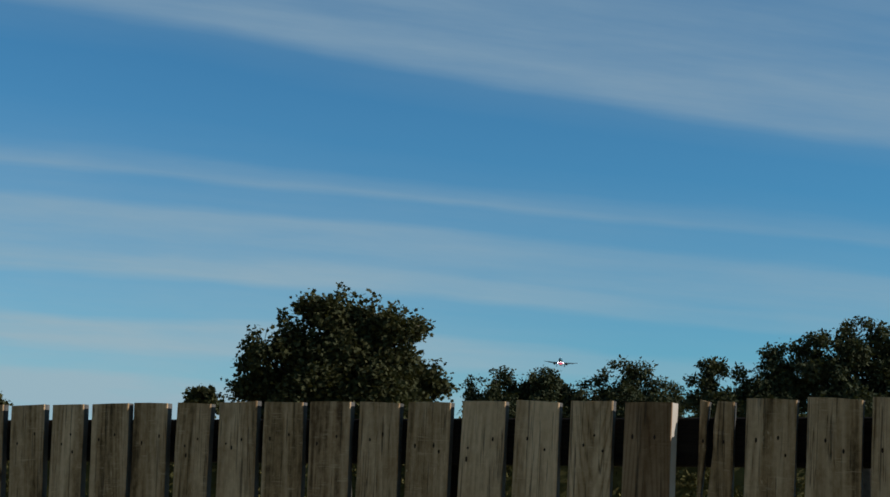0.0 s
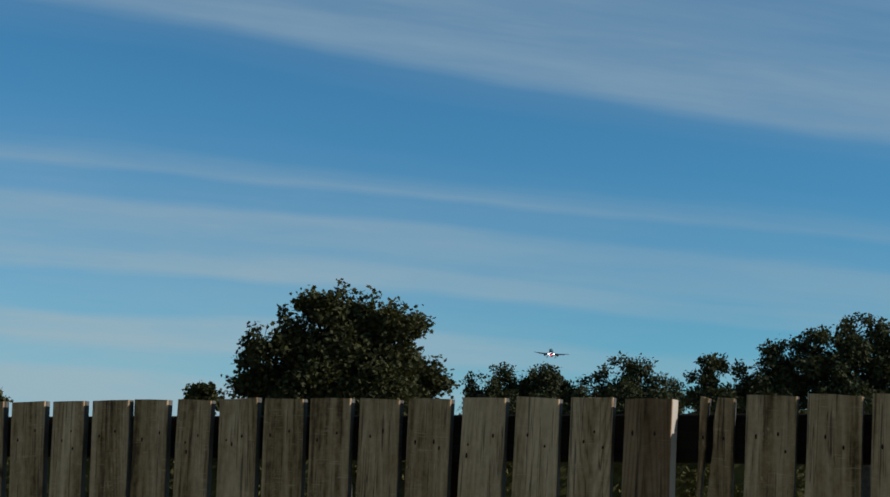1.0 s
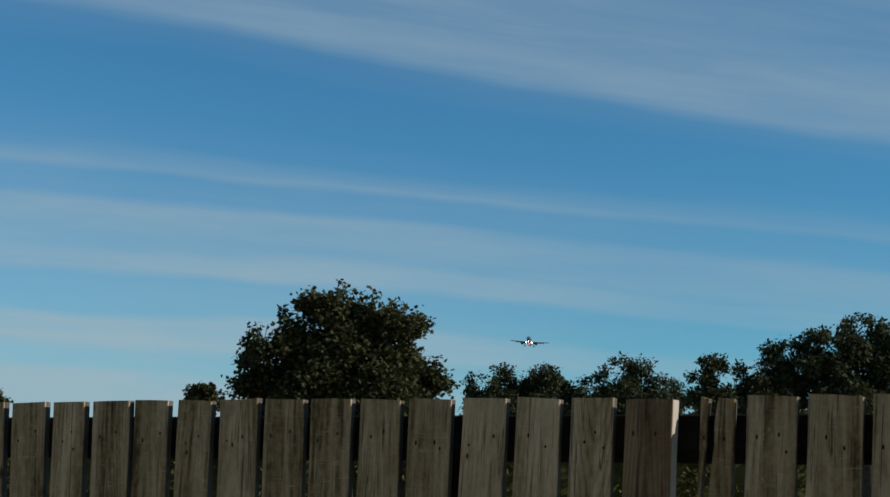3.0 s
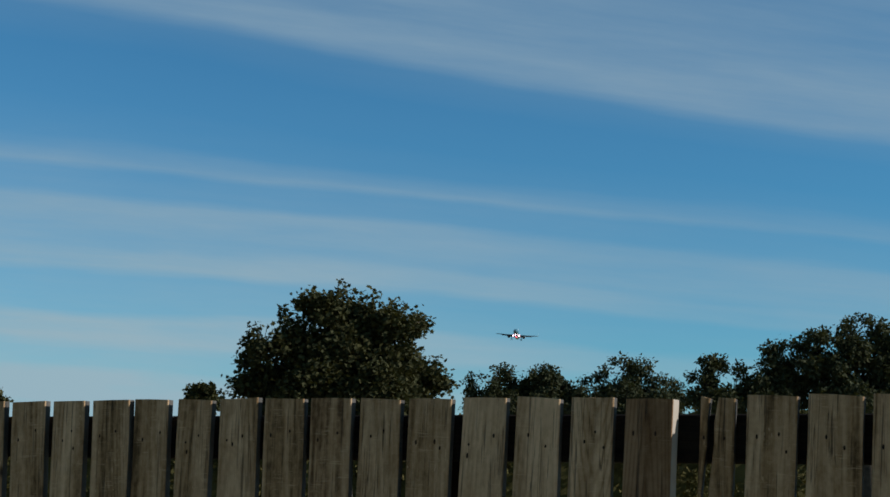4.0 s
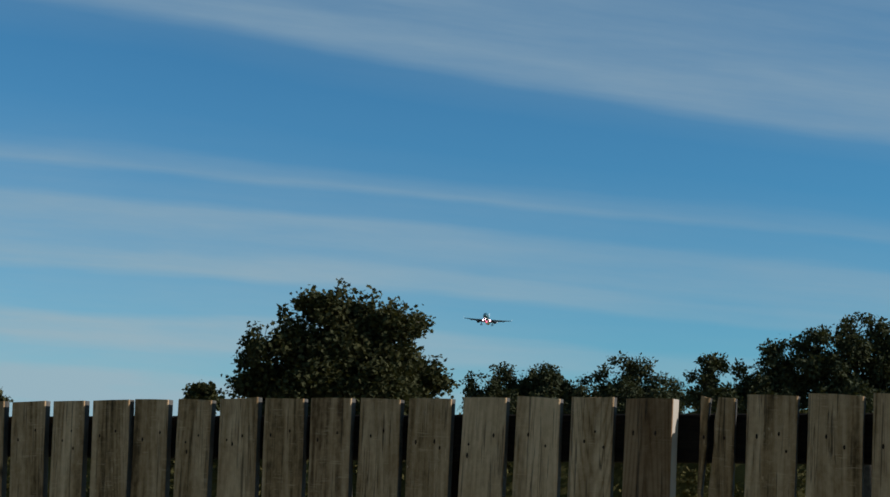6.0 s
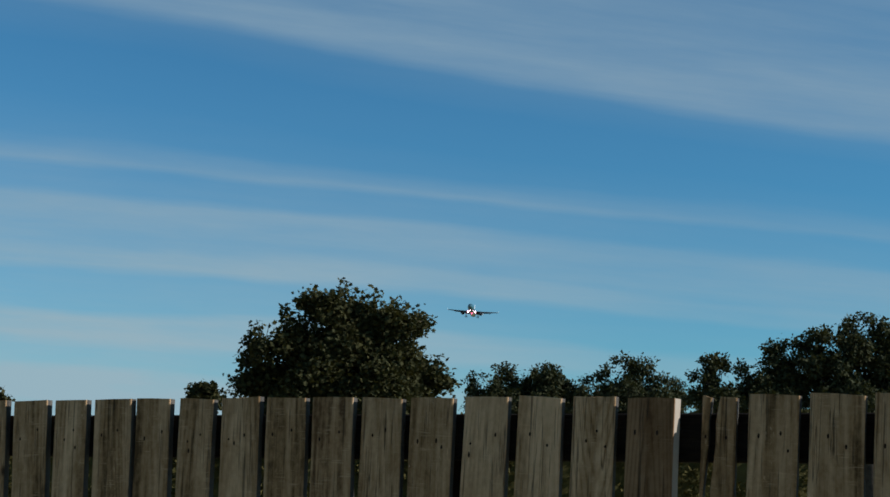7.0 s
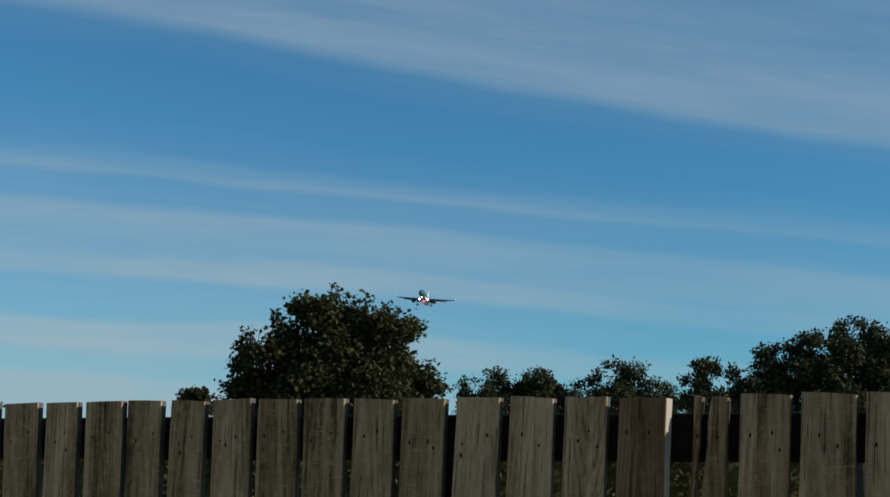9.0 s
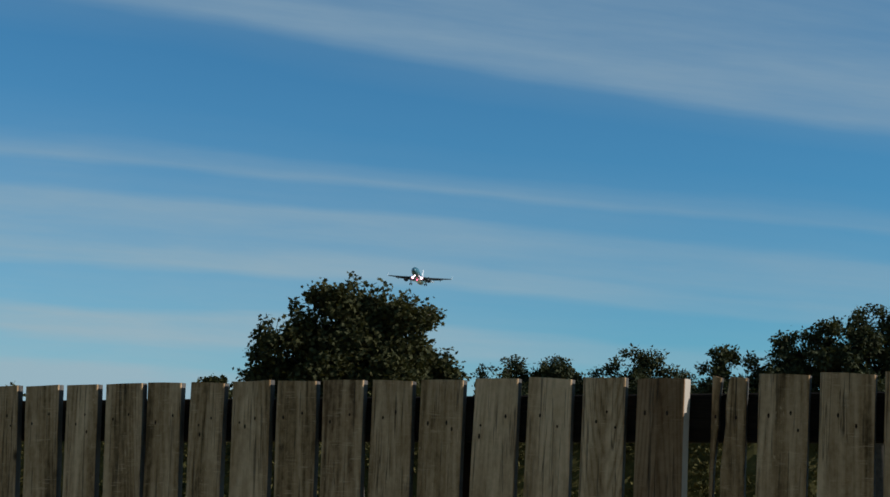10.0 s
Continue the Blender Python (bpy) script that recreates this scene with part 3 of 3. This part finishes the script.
tree("small_tree", "airy small-leaved tree with a thin crown", "tree", 1.52, 42.0, [(-0.79, 4.59, 0.33), (-0.86, 4.92, 0.15), (-0.59, 5.0, 0.1), (-0.17, 4.52, 0.39), (-0.01, 4.85, 0.26), (0.12, 5.21, 0.15), (0.28, 5.22, 0.1), (-0.1, 5.26, 0.08), (0.4, 4.61, 0.43), (0.23, 4.94, 0.23), (-0.34, 4.89, 0.11), (-0.49, 4.35, 0.23)], leaves=8500, seed=21, fill=0.4, **SMALL)
tree("small_tree", "rounded small-leaved dark green tree", "tree", 2.88, 42.0, [(-0.23, 4.82, 0.36), (0.1, 4.93, 0.33), (-0.42, 5.08, 0.15), (-0.15, 5.2, 0.11), (0.13, 5.21, 0.11), (0.43, 4.72, 0.33), (0.64, 4.64, 0.23), (-0.47, 4.62, 0.36), (0.02, 4.47, 0.43), (-0.63, 4.82, 0.15), (0.84, 4.4, 0.23)], leaves=15000, seed=22, fill=0.5, **SMALL)
tree("small_tree", "wide small-leaved dark green tree", "tree", 5.46, 42.0, [(-1.53, 4.89, 0.13), (-1.33, 4.98, 0.08), (-1.66, 4.57, 0.26), (-1.17, 4.49, 0.29), (-1.09, 4.98, 0.26), (-0.88, 5.23, 0.15), (-0.65, 5.45, 0.13), (-0.38, 5.49, 0.15), (-1.01, 5.18, 0.13), (-0.15, 5.25, 0.36), (0.14, 5.2, 0.29), (0.34, 5.37, 0.15), (0.06, 5.46, 0.13), (0.47, 4.93, 0.33), (0.73, 4.89, 0.23), (-0.19, 4.67, 0.62), (-0.6, 4.59, 0.43), (1.04, 4.78, 0.23), (1.28, 4.86, 0.16), (1.2, 4.54, 0.26), (1.36, 4.38, 0.26), (0.3, 4.52, 0.39)], leaves=26000, seed=23, fill=0.5, **SMALL)
tree("small_tree", "ragged upright small-leaved tree", "tree", 6.78, 36.0, [(-0.36, 4.94, 0.14), (-0.22, 4.86, 0.2), (-0.01, 4.86, 0.18), (-0.46, 4.97, 0.08), (-0.04, 5.09, 0.06), (0.15, 4.84, 0.08), (-0.69, 4.57, 0.11), (-0.51, 4.52, 0.11), (-0.3, 4.52, 0.22), (-0.23, 4.2, 0.31), (-0.65, 4.12, 0.2), (0.41, 4.7, 0.13), (0.48, 4.91, 0.07), (0.57, 4.77, 0.08), (0.4, 4.14, 0.25), (0.61, 4.42, 0.22), (0.12, 4.14, 0.25)], leaves=10500, seed=24, fill=0.4, **SMALL)
tree("small_tree", "small-leaved tree with one tall leafy shoot", "tree", 8.03, 36.0, [(-0.1, 5.42, 0.08), (-0.2, 5.36, 0.06), (0.04, 5.25, 0.13), (0.21, 5.4, 0.08), (0.25, 5.48, 0.04), (-0.03, 5.0, 0.2), (-0.21, 4.92, 0.11), (0.35, 4.86, 0.25), (0.56, 5.01, 0.11), (-0.29, 4.4, 0.31), (0.13, 4.51, 0.45), (0.55, 4.45, 0.39), (-0.35, 4.71, 0.08), (-0.57, 4.22, 0.22), (-0.43, 4.15, 0.25)], leaves=17000, seed=25, fill=0.5, **SMALL)
tree("small_tree", "tall full small-leaved dark green tree", "tree", 10.37, 36.0, [(-1.65, 5.43, 0.14), (-1.41, 5.58, 0.17), (-1.2, 5.55, 0.2), (-0.99, 5.66, 0.14), (-1.77, 5.47, 0.08), (-1.52, 5.27, 0.2), (-1.21, 5.16, 0.25), (-0.6, 5.9, 0.15), (-0.41, 5.95, 0.14), (-0.13, 6.08, 0.13), (0.08, 5.96, 0.14), (0.29, 5.86, 0.13), (-0.28, 5.67, 0.22), (0.14, 5.68, 0.2), (-0.71, 5.45, 0.17), (-0.8, 4.88, 0.51), (-0.09, 5.11, 0.48), (0.57, 5.9, 0.14), (0.91, 5.48, 0.51), (-1.22, 4.6, 0.42), (0.47, 4.91, 0.56), (-0.39, 4.47, 0.48), (1.02, 4.78, 0.63), (-0.57, 5.59, 0.17), (-1.57, 4.17, 0.37), (-1.09, 4.18, 0.34), (0.24, 4.2, 0.48), (-1.5, 4.81, 0.39), (0.03, 4.42, 0.48), (-0.37, 5.19, 0.51), (0.41, 5.38, 0.42), (-0.81, 4.27, 0.42)], leaves=66000, seed=26, fill=0.5, **SMALL)
tree("shrub", "small dark green shrub with upright leafy tips", "shrub", -6.27, 38.0, [(-0.3, 4.11, 0.18), (-0.11, 4.17, 0.16), (0.13, 4.14, 0.15), (-0.2, 4.26, 0.07), (0.3, 4.12, 0.09), (-0.08, 3.99, 0.24), (-0.44, 4.02, 0.09)], 3000, 0.1, "broad", LEAF_BROAD, 27, twig=0.08, tufts=8)
tree("shrub", "thin green shrub with sparse leafy tips", "shrub", -11.76, 38.0, [(0.16, 3.83, 0.21), (0.18, 4.18, 0.06), (0.12, 3.97, 0.09)], 420, 0.1, "broad", LEAF_BROAD, 28, twig=0.08, tufts=8)


def hedge(x0, x1, y, high, count, seed):
    """A long wild hedge of small leaves, uneven along its top."""
    rng = np.random.default_rng(seed)
    cs, rs = [], []
    x = x0
    while x < x1:
        top = high * (0.92 + 0.16 * noise.noise((x * 0.35, seed, 0)))
        for z in np.arange(0.5, top, 0.75):
            cs.append((x + rng.uniform(-0.3, 0.3), rng.uniform(-0.5, 0.5), z))
            rs.append(rng.uniform(0.5, 0.75))
        x += 0.7
    root = new("hedge")
    root.location = (0, y, 0)
    tagged(root, "long wild olive-green hedge on the far side of the meadow", "hedge", kind="stuff")
    v, f, _ = leaf_cloud(cs, rs, count, 0.12, "small", rng, 0.5, 0.16)
    v2, f2, _ = leaf_cloud(cs, rs, 40000, 0.17, "small", rng, 0.1, 0.2)      # the dense inside
    tagged(fast_mesh("foliage", np.vstack([v, v2]), np.vstack([f, f2 + len(v)]), LEAF_HEDGE, root), kind="stuff")
    rings = []                                 # the thick of it, where no light comes through
    for i in range(60):
        x = x0 + (x1 - x0) * i / 59
        top = high * (0.92 + 0.16 * noise.noise((x * 0.35, seed, 0)))
        rings.append([(x, a * (0.45 + 0.1 * noise.noise((x * 2, a, h))), h * top - 0.03) for a, h in ((-1, 0), (-1.1, 0.5), (-0.6, 0.92), (0, 1.0), (0.6, 0.92), (1.1, 0.5), (1, 0))])
    tagged(mesh_object("thicket", *loft(rings), LEAF_HEDGE, root), kind="stuff")
    sv, sf = [], []
    for c in cs[::4]:
        q, w = tube([(c[0], c[1], -0.05), (c[0] + 0.1, c[1], 0.8), (c[0], c[1], 1.8)], [0.05, 0.035, 0.015], 5)
        sf += [tuple(k + len(sv) for k in e) for e in w]
        sv += q
    tagged(mesh_object("stems", sv, sf, BARK, root), kind="stuff")


hedge(-24.0, 0.5, 47.0, 3.5, 36000, 31)
hedge(0.9, 26.0, 47.0, 4.85, 48000, 33)


# ---------------------------------------------------------------- aircraft
def ring_y(y, rx, rz, cz, k=20):
    return [(rx * math.sin(2 * math.pi * j / k), y, cz + rz * math.cos(2 * math.pi * j / k)) for j in range(k)]


def slab(stations, k=10):
    """A wing-like skin through stations (tip point x, y of leading edge, z, chord, thickness) ."""
    rings = []
    for x, y, z, chord, th in stations:
        ring = []
        for j in range(k):
            a = 2 * math.pi * j / k
            t = 0.5 - 0.5 * math.cos(a)
            camber = th * (0.62 if math.sin(a) > 0 else -0.45) * abs(math.sin(a)) ** 0.8 * (1.25 - 0.9 * t)
            ring.append((x, y + chord * t, z + camber))
        rings.append(ring)
    return loft(rings)


def wheel(parent, x, y, z, r, w):
    bm = bmesh.new()
    bmesh.ops.create_cone(bm, cap_ends=True, segments=18, radius1=r, radius2=r, depth=w, matrix=Matrix.Translation((x, y, z)) @ Matrix.Rotation(radians(90), 4, "Y"))
    bmesh.ops.bevel(bm, geom=[e for e in bm.edges if e.is_boundary or len(e.link_faces) == 2 and e.calc_face_angle(0) > 0.8], offset=w * 0.22, segments=2, affect="EDGES")
    ty = part("tyre", bm, TYRE, parent)
    for s in (-1, 1):
        bm = bmesh.new()
        bmesh.ops.create_cone(bm, cap_ends=True, segments=14, radius1=r * 0.5, radius2=r * 0.45, depth=0.03, matrix=Matrix.Translation((x + s * (w / 2 + 0.005), y, z)) @ Matrix.Rotation(radians(90), 4, "Y"))
        part("rim", bm, METAL, ty)


def build_airliner():
    """Twin-engined airliner, nose towards -y, belly centre line near z = 0 at the wing."""
    air = new("airliner")
    tagged(air, "teal and white twin-engine airliner landing with lights and wheels out", "airliner")
    body = [(-18.8, 0.05, 0.05, -0.45), (-18.5, 0.5, 0.48, -0.42), (-17.8, 1.0, 0.98, -0.32), (-16.8, 1.45, 1.48, -0.18), (-15.4, 1.8, 1.86, -0.06), (-13.5, 1.97, 2.05, 0), (9, 1.97, 2.05, 0), (12.5, 1.7, 1.75, 0.28),
            (15.5, 1.1, 1.2, 0.75), (17.8, 0.5, 0.6, 1.15), (18.8, 0.15, 0.2, 1.3)]
    v, f = loft([ring_y(*b[:3], b[3]) for b in body])
    fus = mesh_object("fuselage", v, f, PAINT_TEAL, air, "teal fuselage", smooth=True)
    for s in (-1, 1):
        for x0, x1, y0 in ((0.04, 0.62, -16.95), (0.68, 1.12, -16.6), (1.17, 1.46, -15.9)):
            vv = [(s * x0, y0 - 0.14, 0.62), (s * x1, y0 + 0.1, 0.55), (s * x1 * 0.9, y0 + 0.62, 1.12), (s * x0, y0 + 0.42, 1.2)]
            vv += [(a * 0.96, b + 0.2, c - 0.08) for a, b, c in vv]
            mesh_object("windscreen", vv, [(0, 1, 2, 3), (7, 6, 5, 4), (0, 4, 5, 1), (1, 5, 6, 2), (2, 6, 7, 3), (3, 7, 4, 0)], GLASS, fus)
        wn = [(s * 1.7, -5.0, -1.15, 7.2, 1.0), (s * 6.2, -2.1, -0.72, 4.0, 0.85), (s * 16.3, 4.2, 0.9, 1.5, 0.3)]
        v, f = slab(wn)
        w = mesh_object("wing", v, f, PAINT_GREY, air, "grey swept wing", smooth=True)
        v, f = slab([(s * 16.3, 4.2, 0.9, 1.5, 0.14), (s * 16.65, 4.7, 1.25, 1.2, 0.1), (s * 16.9, 5.4, 2.6, 0.6, 0.05)])
        mesh_object("winglet", v, f, PAINT_WHITE, w, smooth=True)
        for fx, fy, ch, fz in ((4.0, 1.9, 1.7, -1.2), (9.6, 2.5, 1.15, -0.55)):   # lowered flaps
            v, f = slab([(s * (fx - 1.9), fy - 0.2, fz, ch * 1.1, 0.16), (s * (fx + 2.6), fy + 0.9, fz + 0.5, ch * 0.9, 0.12)])
            mesh_object("flap", v, f, PAINT_GREY, w, smooth=True)
        for fx, fy, fz in ((7.6, 1.2, -0.75), (11.0, 3.0, -0.42)):
            v, f = loft([ring_y(fy + a, 0.16 * b, 0.26 * b, fz - 0.12, 8) for a, b in ((-1.4, 0.1), (-0.4, 0.9), (0.8, 1.0), (2.4, 0.1))])
            v = [(x + s * fx, y, z) for x, y, z in v]
            mesh_object("flap_fairing", v, f, PAINT_GREY, w, smooth=True)
        # engine
        ex, ey, ez = s * 5.75, -5.4, -2.15
        prof = [(0, 0.98), (0.25, 1.12), (1.2, 1.2), (2.6, 1.12), (3.5, 0.85), (3.9, 0.6)]
        v, f = loft([[(x + ex, y, z) for x, y, z in ring_y(ey + a, r, r, ez)] for a, r in prof])
        eng = mesh_object("engine", v, f, PAINT_GREY, air, "dark grey engine pod under the wing", smooth=True)
        bm = bmesh.new()
        bmesh.ops.create_cone(bm, cap_ends=True, segments=20, radius1=0.9, radius2=0.9, depth=0.05, matrix=Matrix.Translation((ex, ey - 0.01, ez)) @ Matrix.Rotation(radians(90), 4, "X"))
        part("intake", bm, DARK, eng)
        bm = bmesh.new()
        bmesh.ops.create_cone(bm, cap_ends=True, segments=12, radius1=0.3, radius2=0.02, depth=0.5, matrix=Matrix.Translation((ex, ey - 0.28, ez)) @ Matrix.Rotation(radians(90), 4, "X"))
        part("spinner", bm, METAL, eng)
        part("pylon", box_bm(0.3, 3.4, 0.9, 0.08, Matrix.Translation((ex, ey + 2.8, ez + 1.25))), PAINT_GREY, eng)
        # tailplane
        v, f = slab([(s * 0.7, 14.2, 1.0, 3.6, 0.35), (s * 6.2, 17.3, 1.65, 1.5, 0.14)])
        mesh_object("tailplane", v, f, PAINT_WHITE, air, smooth=True)
        # main gear
        gx = s * 3.8
        leg = part("main_gear_leg", box_bm(0.24, 0.26, 2.5, 0.06, Matrix.Translation((gx, 1.4, -2.2))), DARK, air)
        part("gear_door", box_bm(0.06, 1.1, 1.5, 0.02, Matrix.Translation((gx + s * 0.3, 1.4, -1.9))), PAINT_GREY, leg)
        for o in (-0.46, 0.46):
            wheel(leg, gx + o, 1.4, -3.5, 0.62, 0.45)
        # landing lamps at the wing roots and runway turn-off lamps
        for lx, ly, lz, r in ((2.3, -5.0, -1.5, 0.4),):
            bm = bmesh.new()
            bmesh.ops.create_uvsphere(bm, u_segments=12, v_segments=8, radius=r, matrix=Matrix.Translation((s * lx, ly, lz)) @ Matrix.Diagonal((1, 0.4, 0.75, 1)))
            lamp = part("landing_light", bm, LAMP_WHITE, w, "bright white landing light", smooth=True)
            # added glowing disc that stands in for the halo round the lamp
            bm = bmesh.new()
            bmesh.ops.create_cone(bm, cap_ends=True, segments=16, radius1=r * 0.9, radius2=r * 1.8, depth=0.12, matrix=Matrix.Translation((s * lx, ly + 0.02, lz)) @ Matrix.Rotation(radians(90), 4, "X"))
            part("reflector", bm, LAMP_GLARE, lamp, smooth=True)
    rings = []
    for z, y, ch, th in ((1.5, 11.0, 6.2, 0.34), (4.0, 13.2, 4.3, 0.26), (7.6, 16.3, 2.3, 0.14)):
        rings.append([(th * math.sin(2 * math.pi * j / 10) * 0.5, y + ch * (0.5 - 0.5 * math.cos(2 * math.pi * j / 10)), z) for j in range(10)])
    fv, ff = loft(rings)
    mesh_object("tail_fin", fv, ff, PAINT_WHITE, air, "white tail fin", smooth=True)
    v, f = loft([ring_y(a, r * 1.6, r, -1.55) for a, r in ((-6.5, 0.2), (-5, 0.75), (0, 0.95), (3.5, 0.8), (6, 0.2))])
    mesh_object("belly_fairing", v, f, PAINT_WHITE, air, smooth=True)
    nose = part("nose_gear_leg", box_bm(0.18, 0.2, 2.0, 0.05, Matrix.Translation((0, -13.6, -2.5))), METAL, air)
    for o in (-0.24, 0.24):
        wheel(nose, o, -13.6, -3.35, 0.38, 0.24)
    bm = bmesh.new()
    bmesh.ops.create_uvsphere(bm, u_segments=12, v_segments=8, radius=0.22, matrix=Matrix.Translation((0, -13.85, -2.2)) @ Matrix.Diagonal((1, 0.5, 1, 1)))
    part("taxi_light", bm, LAMP_WHITE, nose, smooth=True)
    bm = bmesh.new()
    bmesh.ops.create_uvsphere(bm, u_segments=12, v_segments=8, radius=0.34, matrix=Matrix.Translation((0.1, -4.6, -2.35)))
    part("belly_beacon", bm, LAMP_RED, air, "red anti-collision beacon", smooth=True)
    return air


AIRLINER = build_airliner()


# ---------------------------------------------------------------- what moves
def motions():
    walk(AIRLINER, [(t, pose(x, y, z, -4.0, 3.5, -5.5)) for t, x, y, z in AIR_ROWS])


AIR_ROWS = [  # seconds, place of the airliner on its glide
    (0.0, 109.8, 1404.6, 133.4), (2.0, 82.0, 1270.9, 130.3), (4.0, 54.0, 1137.9, 126.5), (5.5, 33.8, 1038.0, 123.2), (7.0, 14.6, 938.3, 118.9), (8.0, 2.5, 872.0, 115.5), (9.0, -9.4, 805.6, 111.9), (10.0, -21.0, 738.9, 108.2)]
motions()
